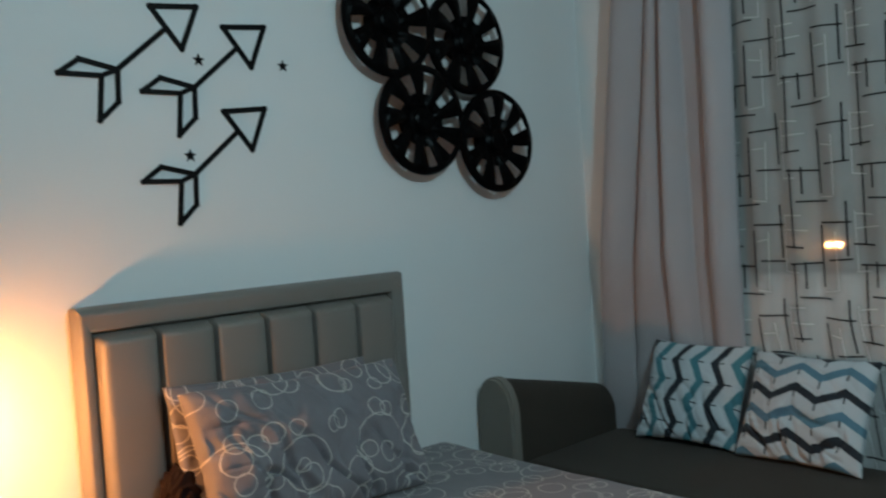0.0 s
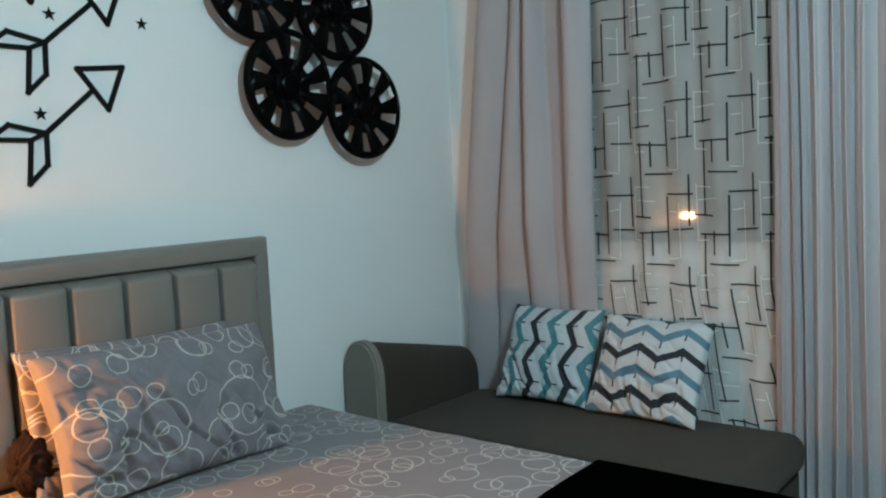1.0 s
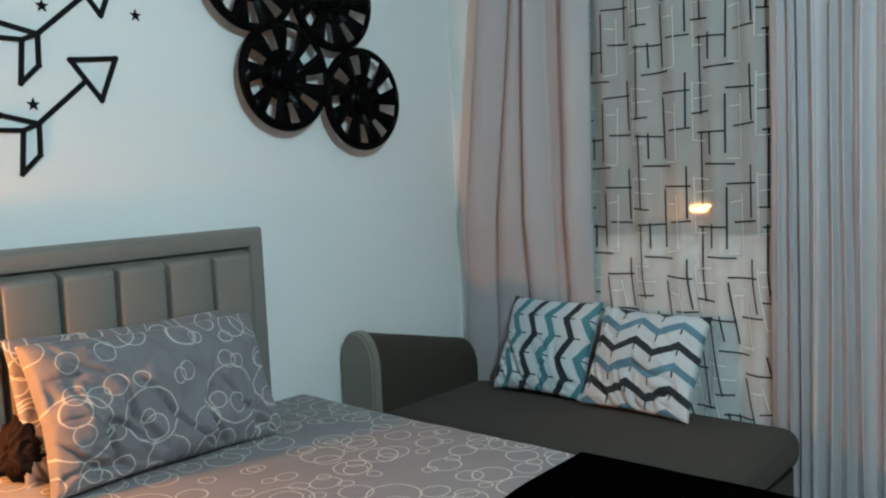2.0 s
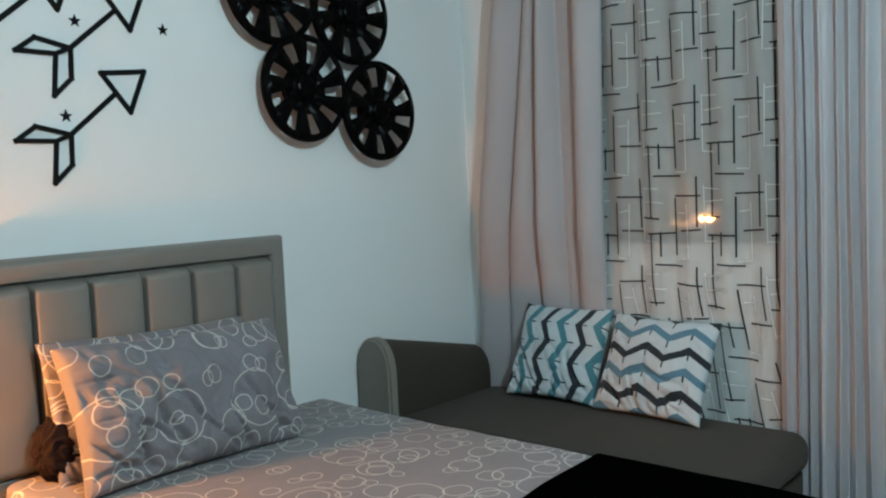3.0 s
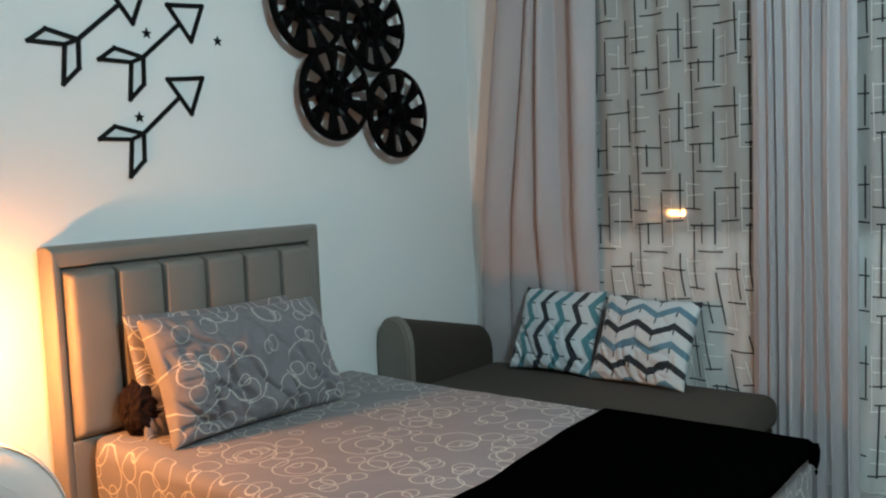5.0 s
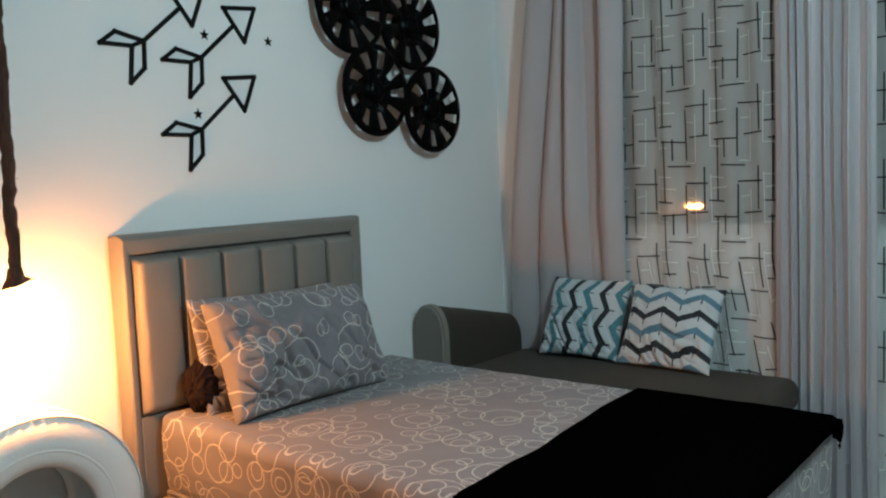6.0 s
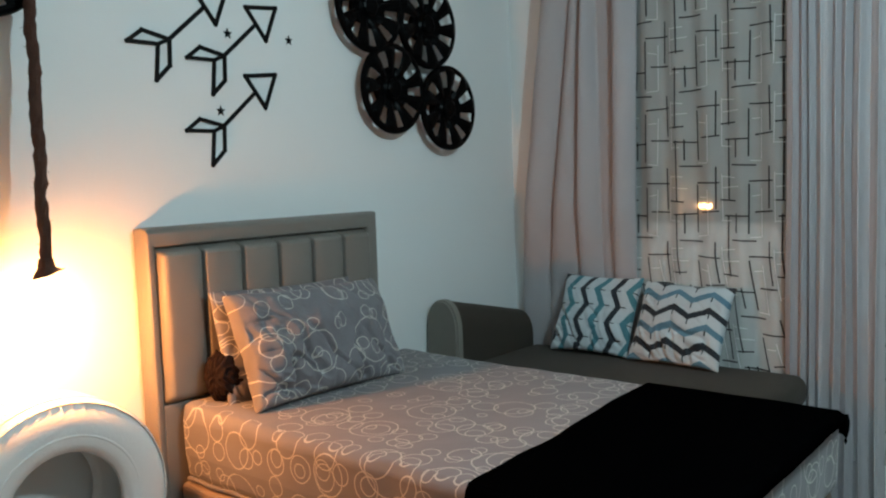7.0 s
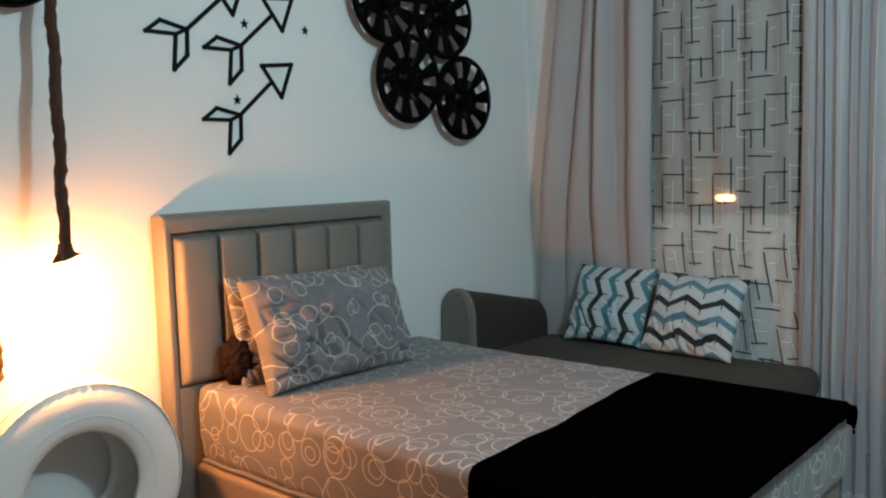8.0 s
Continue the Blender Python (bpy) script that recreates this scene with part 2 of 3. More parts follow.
structure("floor", box(X0, 0.15, Y0, 0.15, FLOOR - 0.12, FLOOR), M_FLOOR, "plain beige tiled bedroom floor", "floor")
structure("ceiling", box(X0, 0.15, Y0, 0.15, TOP, TOP + 0.12), M_CEIL, "plain white painted ceiling", "ceiling")
structure("wall_north", box(X0, 0.15, 0, 0.15, FLOOR, TOP), M_WALL, "smooth pale painted wall behind the bed", "wall")
# South and west walls stay out of view; their dark colour cuts bounce.
structure("wall_south", box(X0, 0.15, Y0 - 0.15, Y0, FLOOR, TOP), M_WALL_B, "unseen closing wall, darkened to taupe to cut bounced light", "wall")
structure("wall_west", box(X0 - 0.15, X0, Y0, 0, FLOOR, TOP), M_WALL_B, "unseen closing wall, darkened to taupe to cut bounced light", "wall")
wall_east = bmesh.new()
for ya, yb, za, zb in ((0, WY0, FLOOR, TOP), (WY1, Y0, FLOOR, TOP), (WY0, WY1, FLOOR, SILL), (WY0, WY1, HEAD, TOP)):
    bmesh.ops.create_cube(wall_east, size=1, matrix=Matrix.LocRotScale((0.075, (ya + yb) / 2, (za + zb) / 2), None, (0.15, abs(yb - ya), zb - za)))
structure("wall_east", wall_east, M_WALL, "pale painted wall with a wide window opening", "wall")

window = thing("window_1", "wide sliding window with pale aluminium frame, dusk outside", "window", kind="structure")
for y in (WY0, WY1):
    part("window_frame", box(0.05, 0.11, y - 0.03, y + 0.03, SILL, HEAD, 0.004), M_FRAME, window)
for z in (SILL, HEAD):
    part("window_frame", box(0.05, 0.11, WY0 - 0.03, WY1 + 0.03, z - 0.03, z + 0.03, 0.004), M_FRAME, window)
part("mullion", box(0.05, 0.11, -1.72, -1.66, SILL + 0.03, HEAD - 0.03, 0.004), M_FRAME, window)
for ya, yb, turn, px in ((WY0 - 0.03, -1.66, 2.15, 0.08), (WY0 - 0.03, -1.66, 2.85, 0.10), (-1.72, WY1 + 0.03, -13.5, 0.15)):
    pane = part("pane", box(-0.003, 0.003, ya - (ya + yb) / 2, yb - (ya + yb) / 2, SILL + 0.03, HEAD - 0.03), M_GLASS, window)
    pane.matrix_world = pose(px + 0.015, (ya + yb) / 2, 0, 0, -0.5, turn)
    pane.visible_shadow = False

fixture = thing("ceiling_light", "round cool white globe lamp hanging from the ceiling", "ceiling light", m=pose(-2.1, -2.75, TOP))
part("base_plate", lathe([(0, -0.001), (0.06, -0.001), (0.06, -0.02), (0.05, -0.03), (0, -0.03)]), M_FRAME, fixture)
part("stem", tube([(0, 0, -0.028), (0, 0, -0.16)], 0.012, 12), M_FRAME, fixture)
part("globe", lathe([(0.08 * math.sin(a * math.pi / 20), -0.235 + 0.08 * math.cos(a * math.pi / 20)) for a in range(21)], 32), M_DIFF, fixture, "glowing cool white globe", smooth=True)


# ---- wall arrows and stars ----
def bars(segments, width, depth):
    """Flat bars on the wall from a list of ((x, z), (x, z)), mitred by overlap at slightly different depths."""
    bm = bmesh.new()
    for n, ((ax, az), (bx, bz)) in enumerate(segments):
        d = Vector((bx - ax, 0, bz - az))
        ln = d.length
        an = math.atan2(bz - az, bx - ax)
        m = Matrix.Translation(((ax + bx) / 2, -depth / 2 - 0.0002 * (n % 4), (az + bz) / 2)) @ Matrix.Rotation(-an, 4, "Y")
        bmesh.ops.create_cube(bm, size=1, matrix=m @ Matrix.Diagonal((ln + width * 0.9, depth, width, 1)))
    return bm


TL, TR, TB = (0.111, 0.196), (0.259, 0.211), (0.203, 0.077)
NECK = (0.158, 0.136)
FL, FT, FM, FB, FR = (-0.165, -0.021), (-0.107, 0.022), (-0.047, -0.021), (-0.06, -0.149), (-0.004, -0.094)
arrow = None
for jx, jz in ((-1.926, 1.576), (-1.908, 1.842), (-2.142, 1.879)):
    if arrow is None:
        arrow = thing("wall_arrow", "black geometric outline arrow fixed on the pale wall", "wall decor", "arrows on the wall", m=pose(jx, -0.001, jz))
        part("shaft", bars([((0, 0), NECK)], 0.016, 0.004), M_BLACK, arrow)
        part("arrowhead", bars([(TL, TR), (TR, TB), (TB, TL)], 0.016, 0.0052), M_BLACK, arrow)
        part("fletching", bars([(FL, FT), (FT, (0, 0)), ((0, 0), FM), (FM, FL)], 0.014, 0.0064), M_BLACK, arrow)
        part("fletching", bars([(FM, FB), (FB, FR), (FR, (0, 0))], 0.014, 0.0076), M_BLACK, arrow)
    else:
        copy_thing(arrow, pose(jx, -0.001, jz))


def star_mesh(r):
    bm = bmesh.new()
    fr = [bm.verts.new(((r if k % 2 == 0 else r * 0.42) * math.sin(math.pi * k / 5), -0.003, (r if k % 2 == 0 else r * 0.42) * math.cos(math.pi * k / 5))) for k in range(10)]
    bk = [bm.verts.new((v.co.x, 0, v.co.z)) for v in fr]
    bm.faces.new(fr)
    bm.faces.new(bk[::-1])
    for k in range(10):
        bm.faces.new((fr[k], bk[k], bk[(k + 1) % 10], fr[(k + 1) % 10]))
    bmesh.ops.recalc_face_normals(bm, faces=bm.faces[:])
    return bm


star = None
for sx, sz in ((-1.887, 1.927), (-1.586, 1.932), (-1.937, 1.632)):
    if star is None:
        star = tagged(part("wall_star", star_mesh(0.021), M_BLACK), "small flat black star stuck on the pale wall", "wall decor", "stars on the wall")
        star.matrix_world = pose(sx, -0.001, sz)
    else:
        copy_thing(star, pose(sx, -0.001, sz))


# ---- hubcaps ----
def hubcap(r, label):
    """A domed wheel cover with nine wedge openings; local z points into the room."""
    ob = thing("hubcap", label, "wheel cover", "hubcaps on the wall")
    n, per = 9, 8
    prof = [(0.0, 0.052), (0.10, 0.052), (0.20, 0.050), (0.27, 0.038), (0.36, 0.042), (0.48, 0.050), (0.62, 0.056), (0.765, 0.060), (0.85, 0.061), (0.92, 0.060), (0.97, 0.057), (0.995, 0.050), (1.0, 0.043), (0.992, 0.036)]
    bm = bmesh.new()
    seg = n * per
    rows_ = []
    for rad, z in prof:
        row = []
        for k in range(seg):
            ph = (k % per) / per
            rib = 0.006 * math.cos(2 * math.pi * (ph - 0.5)) if 0.3 < rad < 0.88 else 0.0
            a = 2 * math.pi * (k + 0.25 * rad * per) / seg
            row.append(bm.verts.new((rad * r * math.cos(a), rad * r * math.sin(a), z - rib)))
        rows_.append(row)
    for i in range(len(rows_) - 1):
        for k in range(seg):
            if 0.4 < prof[i][0] < 0.77 and k % per in (2, 3, 4):
                continue
            bm.faces.new((rows_[i][k], rows_[i][(k + 1) % seg], rows_[i + 1][(k + 1) % seg], rows_[i + 1][k]))
    bmesh.ops.remove_doubles(bm, verts=bm.verts[:], dist=1e-5)
    bmesh.ops.recalc_face_normals(bm, faces=bm.faces[:])
    disc = part("cover_disc", bm, M_HUB, ob, smooth=False)
    thicken(disc, 0.006, -1)
    bev = disc.modifiers.new("soft_edges", "BEVEL")
    bev.width, bev.segments, bev.angle_limit = 0.002, 2, radians(40)
    part("centre_boss", lathe([(0, 0.062), (0.17 * r, 0.061), (0.21 * r, 0.056), (0.215 * r, 0.044), (0, 0.044)], 36), M_HUB, ob, smooth=False)
    part("retaining_ring", lathe([(0.30 * r, -0.022), (0.33 * r, -0.022), (0.33 * r, 0.034), (0.30 * r, 0.034), (0.30 * r, -0.022)], 48), M_HUB, ob)
    return ob


ON_WALL = Matrix.Rotation(math.pi / 2, 4, "X")
cap = hubcap(0.208, "gloss black plastic wheel cover hung flat on the wall")
cap.matrix_world = pose(-0.645, -0.024, 1.692) @ ON_WALL
for hx, hz, spin in ((-1.03, 1.765, 13), (-0.775, 2.08, 31), (-1.165, 2.12, 4)):
    copy_thing(cap, pose(hx, -0.016, hz) @ ON_WALL @ pose(0, 0, 0, 0, 0, spin))

# ---- bed ----
bed = thing("bed", "upholstered single bed with a grey channel-tufted headboard", "bed", m=pose(0, 0, 0))
HX0, HX1, HZ = -2.337, -1.190, 1.212
headboard = part("headboard", box(HX0 + 0.004, HX1 - 0.004, -0.047, -0.002, FLOOR, HZ - 0.004, 0.006), M_HEAD, bed)
IX0, IX1, IZ = -2.300, -1.258, 1.140


def rail(pts_outer, pts_inner, depth, y0):
    """A padded border strip between an outer and an inner line, swelling toward the room, with slight pulls at its ends."""
    def f(u, v):
        a = Vector(pts_outer[0]).lerp(Vector(pts_outer[1]), u)
        b = Vector(pts_inner[0]).lerp(Vector(pts_inner[1]), u)
        p = a.lerp(b, v)
        swell = (1 - (1 - v / 0.35) ** 2) ** 0.5 if v < 0.35 else 1 - 0.10 * ((v - 0.35) / 0.65) ** 2 - 0.5 * max(0.0, (v - 0.93) / 0.07) ** 2
        return (p.x, y0 - depth * swell - 0.0022 * noise.noise((p.x * 14, p.y * 14, 3)), p.y)
    return sheet(60, 18, f)


for name, o, i in (
    ("headboard_rail", ((HX0, HZ), (HX1, HZ)), ((IX0, IZ), (IX1, IZ))),
    ("headboard_rail", ((HX0, FLOOR + 0.1), (HX0, HZ)), ((IX0, FLOOR + 0.1), (IX0, IZ))),
    ("headboard_rail", ((HX1, HZ), (HX1, FLOOR + 0.1)), ((IX1, IZ), (IX1, FLOOR + 0.1))),
):
    part(name, rail(o, i, 0.044, -0.045), M_HEAD, headboard, smooth=True)
px0, px1, pz = IX0 + 0.001, IX1 - 0.001, IZ - 0.003
CH = 6
for k in range(CH):
    xa, xb = px0 + (px1 - px0) * k / CH, px0 + (px1 - px0) * (k + 1) / CH

    def f(u, v, xa=xa, xb=xb, k=k):
        x, z = xa + (xb - xa) * u, pz + (0.575 - pz) * v
        d = min(u, 1 - u) * (xb - xa)
        puff = 1 - 0.55 * math.exp(-(d / 0.0055) ** 2) - 0.10 * (2 * u - 1) ** 4
        puff *= 1 - 0.9 * math.exp(-((pz - z) / 0.012) ** 2)
        puff *= 1 - 0.8 * math.exp(-((z - 0.575) / 0.02) ** 2)
        side = u if k == 0 else 1 - u if k == CH - 1 else 1.0
        if side < 0.18:
            puff *= max(0.0, 1 - (1 - side / 0.18) ** 2) ** 0.5
        return (x, -0.060 - 0.060 * puff - 0.0022 * noise.noise((x * 9, z * 9, k)) * min(1, d / 0.03), z)
    part("headboard_channel", sheet(48, 70, f), M_HEAD, headboard, smooth=True)

BX0, BX1, BY0, BY1 = -2.25, -1.055, -0.092, -1.985
MZ0, MZ1 = 0.30, 0.562
part("headboard_lower", box(IX0 - 0.004, IX1 + 0.004, -0.086, -0.044, FLOOR + 0.1, 0.582, 0.006), M_HEAD, headboard)
part("bed_base", box(BX0 - 0.012, BX1 + 0.005, BY0, BY1 + 0.02, FLOOR + 0.06, MZ0 - 0.004, 0.02, 3), M_BASE, bed, "brown leatherette bed base", smooth=False)
for fx in (BX0 + 0.08, BX1 - 0.08):
    for fy in (BY0 - 0.08, BY1 + 0.1):
        part("leg", lathe([(0, FLOOR), (0.022, FLOOR), (0.03, FLOOR + 0.062), (0, FLOOR + 0.062)], 16), M_BLACK, bed).location = (fx, fy, 0)


def mattress_mesh():
    """A rounded slab with slight sag and tucked creases; the print unfolds over its edges."""
    bm = box(BX0, BX1, BY0, BY1, MZ0, MZ1, 0.038, 4)
    bmesh.ops.subdivide_edges(bm, edges=[e for e in bm.edges if e.calc_length() > 0.15], cuts=64, use_grid_fill=True)
    uv = bm.loops.layers.uv.new("UVMap")
    for fa in bm.faces:
        n = fa.normal
        for lo in fa.loops:
            c = lo.vert.co
            uu, vv = c.x, c.y
            drop = MZ1 - c.z
            if c.x < BX0 + 0.05:
                uu = BX0 + 0.03 - drop
            elif c.x > BX1 - 0.05:
                uu = BX1 - 0.03 + drop
            if c.y < BY1 + 0.05:
                vv = BY1 + 0.03 - drop
            lo[uv].uv = (uu, vv)
    for v in bm.verts:
        c = v.co.copy()
        if c.z > MZ1 - 0.02:
            head = max(0.0, min(1.0, (c.y + 0.62) / 0.5)) * (0.4 + 0.6 * (BX1 - c.x) / (BX1 - BX0))
            v.co.z += 0.026 * head + 0.006 * noise.noise((c.x * 3, c.y * 3, 0)) + 0.003 * noise.noise((c.x * 11, c.y * 9, 5))
        if c.x < BX0 + 0.02:
            tuck = 0.004 * max(0.0, 1 - 6 * abs(noise.noise((c.y * 6, c.z * 1.2, 7)))) + 0.007 * math.exp(-((c.y + 1.12) / 0.018) ** 2)
            v.co.x += tuck + 0.008 * noise.noise((c.y * 5, c.z * 4, 1)) + 0.03 * max(0, (MZ0 + 0.10 - c.z)) / 0.1 * 0.5
        if c.y < BY1 + 0.02:
            v.co.y += 0.008 * noise.noise((c.x * 6, c.z * 4, 2))
    return bm


mattress = part("mattress", mattress_mesh(), M_RING, None, smooth=True)
tagged(mattress, "mattress in a slate grey fitted sheet printed with pale rings", "mattress")


HEM = [(BX0 + 0.006 + 0.006 * noise.noise((k * 0.4, 0, 0)), BY0 - 0.03 + (BY1 + 0.06 - BY0) * k / 60, MZ0 + 0.012 + 0.006 * noise.noise((k * 0.3, 4, 0))) for k in range(61)]
part("elastic_hem", tube(HEM, 0.008, 8, 0.3), M_RING, mattress, "gathered elastic hem of the sheet", smooth=True)


# ---- pillows ----
def cushion_mesh(w, h, t, uv_turn=0.0, seed=0, wrinkle=0.006, pinch=0.07, uv_off=(0.0, 0.0), n=56, full=0.42):
    """A stuffed case with pointed corners; local x is its width, y its height."""
    bm = bmesh.new()
    uv = bm.loops.layers.uv.new("UVMap")
    ca, sa = math.cos(radians(uv_turn)), math.sin(radians(uv_turn))
    for side in (1, -1):
        grid = []
        for i in range(n + 1):
            row = []
            for j in range(n + 1):
                a, b = 2 * i / n - 1, 2 * j / n - 1
                a, b = math.sin(a * math.pi / 2) * 0.35 + a * 0.65, math.sin(b * math.pi / 2) * 0.35 + b * 0.65
                x = w / 2 * a * (1 - pinch * (1 - b * b))
                y = h / 2 * b * (1 - pinch * (1 - a * a))
                edge = max(0, (1 - a * a)) * max(0, (1 - b * b))
                z = side * t / 2 * edge ** full
                ripple = wrinkle * (noise.noise((x * 9 + seed, y * 9, side * 2.0)) + 0.6 * noise.noise((x * 22, y * 16 + seed, side)))
                crease = abs(noise.noise((x * 9 + y * 7 + seed, y * 5 - x * 3, side * 1.3)))
                low = max(0.15, min(1.0, 0.5 - 1.2 * b - 0.5 * a))
                ripple -= wrinkle * 2.4 * low * max(0.0, 1 - crease * 8)
                tug = max(0.0, -b) ** 1.5 + 0.8 * max(0.0, -a) ** 2 + 0.25
                fold = abs(noise.noise((x * 13 + y * 8 + seed * 2.0, (y * 13 - x * 8) * 0.4, side * 1.7)))
                ripple -= wrinkle * 0.9 * tug * max(0.0, 1 - fold * 6)
                pull = abs(noise.noise((y * 24 + seed, x * 5, side * 3.1)))
                ripple -= wrinkle * 0.9 * max(0.0, -a - 0.35) * max(0.0, 1 - pull * 5)
                z += side * ripple * min(1, edge * 5)
                z += wrinkle * 1.2 * noise.noise((x * 7, y * 7, seed + 9.0))
                row.append(bm.verts.new((x, y, z)))
            grid.append(row)
        for i in range(n):
            for j in range(n):
                q = (grid[i][j], grid[i + 1][j], grid[i + 1][j + 1], grid[i][j + 1])
                fa = bm.faces.new(q if side > 0 else q[::-1])
                for lo in fa.loops:
                    c = lo.vert.co.copy()
                    if side < 0:  # the print runs on round the seam
                        rim = w * (1 - pinch * max(0.0, 1 - (2 * c.y / h) ** 2))
                        c.x = (rim if c.x > 0 else -rim) - c.x
                    lo[uv].uv = (c.x * ca - c.y * sa + uv_off[0], c.x * sa + c.y * ca + uv_off[1])
    bmesh.ops.remove_doubles(bm, verts=bm.verts[:], dist=0.0008)
    return bm


def lean(centre, across, up):
    """A pose whose x runs along across and y along up."""
    x = Vector(across).normalized()
    z = x.cross(Vector(up)).normalized()
    y = z.cross(x)
    return Matrix.Translation(centre) @ Matrix((x, y, z)).transposed().to_4x4()


pillow = tagged(part("pillow", cushion_mesh(0.745, 0.425, 0.215, 0, 2, 0.015, 0.075, (4.1, 2.2), 120, 0.31), M_RING, None, smooth=True), "plump grey pillow printed with pale rings leaning on another", "pillow", "pillows on the bed")
pillow.matrix_world = lean((-1.778, -0.326, 0.757), (0.72, 0.0, -0.016), (0.0, 0.165, 0.375))
pillow2 = tagged(part("pillow", cushion_mesh(0.70, 0.43, 0.12, 0, 7, 0.011, 0.05, (7.3, 5.2), 100), M_RING, None, smooth=True), "grey ring-printed pillow propped against the headboard", "pillow", "pillows on the bed")
pillow2.matrix_world = lean((-1.806, -0.212, 0.754), (0.70, 0.0, -0.02), (0.0, 0.10, 0.38))


def gathered_mesh():
    """A soft ball of satin drawn into uneven pleats that run to a knot at its end."""
    bm = bmesh.new()
    bmesh.ops.create_uvsphere(bm, u_segments=120, v_segments=40, radius=1)
    for v in bm.verts:
        c = v.co.copy()
        an = math.atan2(c.y, c.x)
        r = math.hypot(c.x, c.y)
        wander = 3.5 * noise.noise((c.x * 1.6 + 5, c.y * 1.6, c.z * 1.6))
        pleat = math.sin(an * 8 + wander * 2.5) * 0.06 + math.sin(an * 5 - wander * 3) * 0.06
        k = 1 + pleat * min(1.0, r * 1.6) + 0.12 * noise.noise(c * 2.3)
        v.co = Vector((c.x * k, c.y * k, c.z * (0.75 + 0.25 * r) * (1 + 0.5 * pleat)))
    return bm


satin = tagged(part("accent_cushion", gathered_mesh(), M_SATIN, None, smooth=True), "small dark brown gathered satin cushion tucked behind pillows", "cushion")
satin.matrix_world = lean((-2.120, -0.196, 0.668), (0.3, -1.0, 0.2), (0.1, 0.1, 1)) @ Matrix.Diagonal((0.066, 0.090, 0.080, 1))


# ---- black throw over the foot of the bed ----
def throw_point(u, v):
    x_top0, x_top1 = BX0 - 0.012, BX1 + 0.014
    left, right = 0.36, 0.06
    length = left + (x_top1 - x_top0) + right
    s = u * length
    z = MZ1 + 0.003
    if s < left:
        x, z = x_top0 - 0.004 * math.sin(v * 9), z - 0.03 - (left - s) * 0.95
        if left - s < 0.04:
            q = (left - s) / 0.04
            x, z = x_top0 + 0.02 * (1 - q) ** 2, MZ1 + 0.003 - 0.068 * q ** 1.6 * 0.98
    elif s < left + x_top1 - x_top0:
        x = x_top0 + (s - left)
        edge = min(x - x_top0, x_top1 - x)
        if edge < 0.04:
            z -= 0.022 * (1 - edge / 0.04) ** 2
        x = max(x, x_top0 + 0.02) if s - left < 0.02 else x
    else:
        x, z = x_top1 + 0.004, z - 0.022 - (s - left - x_top1 + x_top0)
    front = -1.405 + (x - BX0) / (BX1 - BX0) * 0.085 + 0.008 * math.sin(x * 8) + 0.01 * noise.noise((x * 5, 0, 0))
    y = front + (BY1 - 0.008 - front) * min(1, v / 0.94)
    if v > 0.94:
        z -= (v - 0.94) / 0.06 * 0.03 + 0.006
        y -= 0.004
    z += 0.004 * noise.noise((x * 6, y * 6, 4)) + 0.002
    return (x, y, z)


throw = part("throw_blanket", sheet(110, 40, throw_point), M_THROW, None, smooth=True)
tagged(throw, "plain black fleece throw spread across the foot of the bed", "blanket")
thicken(throw, 0.010, 0)
corner_drop = part("throw_corner", tube([(BX1 + 0.008, BY1 - 0.008, 0.545), (BX1 + 0.014, BY1 - 0.014, 0.525), (BX1 + 0.016, BY1 - 0.016, 0.50), (BX1 + 0.014, BY1 - 0.014, 0.475)], lambda q: 0.016 * (1 - 0.75 * q), 10, 0.3), M_THROW, throw, smooth=True)

# ---- daybed sofa under the window ----
sofa = thing("sofa", "low dark brown upholstered daybed with one padded arm", "sofa")
SX0, SX1, SY1, SZ = -0.80, -0.13, -1.63, 0.445
part("sofa_base", box(SX0 + 0.03, SX1, -0.012, SY1 + 0.03, FLOOR + 0.05, 0.30, 0.012), M_SOFA, sofa)
part("seat_cushion", box(SX0, SX1, -0.205, SY1, 0.304, SZ, 0.055, 5), M_SOFA, sofa, smooth=True)


def arm_section(v):
    """Half-round top over straight sides, across y; returns y and height share."""
    a = math.pi * v
    return -0.105 + 0.095 * math.cos(a), math.sin(a) ** 0.75


def arm_point(u, v):
    x = SX0 + 0.035 + (SX1 - SX0 - 0.04) * u
    top = 0.752 - 0.135 * u
    y, s = arm_section(v)
    return (x, y, FLOOR + 0.06 + (top - FLOOR - 0.06) * (0.80 + 0.20 * s if 0 < v < 1 else 0.0) + 0.002 * noise.noise((x * 9, y * 9, 1)))


arm = part("arm", sheet(24, 24, arm_point), M_SOFA, sofa, smooth=True)
cap_bm = bmesh.new()
rim = [arm_point(0, j / 24) for j in range(25)]
fr = [cap_bm.verts.new((SX0 + 0.002, y + (0.004 if y > -0.1 else -0.004), z + 0.004)) for x, y, z in rim]
bk = [cap_bm.verts.new((SX0 + 0.045, y + (0.004 if y > -0.1 else -0.004), z + 0.004)) for x, y, z in rim]
cap_bm.faces.new(fr)
cap_bm.faces.new(bk[::-1])
for k in range(25):
    cap_bm.faces.new((fr[k], bk[k], bk[(k + 1) % 25], fr[(k + 1) % 25]))
bmesh.ops.recalc_face_normals(cap_bm, faces=cap_bm.faces[:])
bmesh.ops.bevel(cap_bm, geom=[e for e in cap_bm.edges if all(v in fr for v in e.verts)], offset=0.01, segments=3, affect="EDGES")
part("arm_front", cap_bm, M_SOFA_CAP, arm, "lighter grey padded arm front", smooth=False)
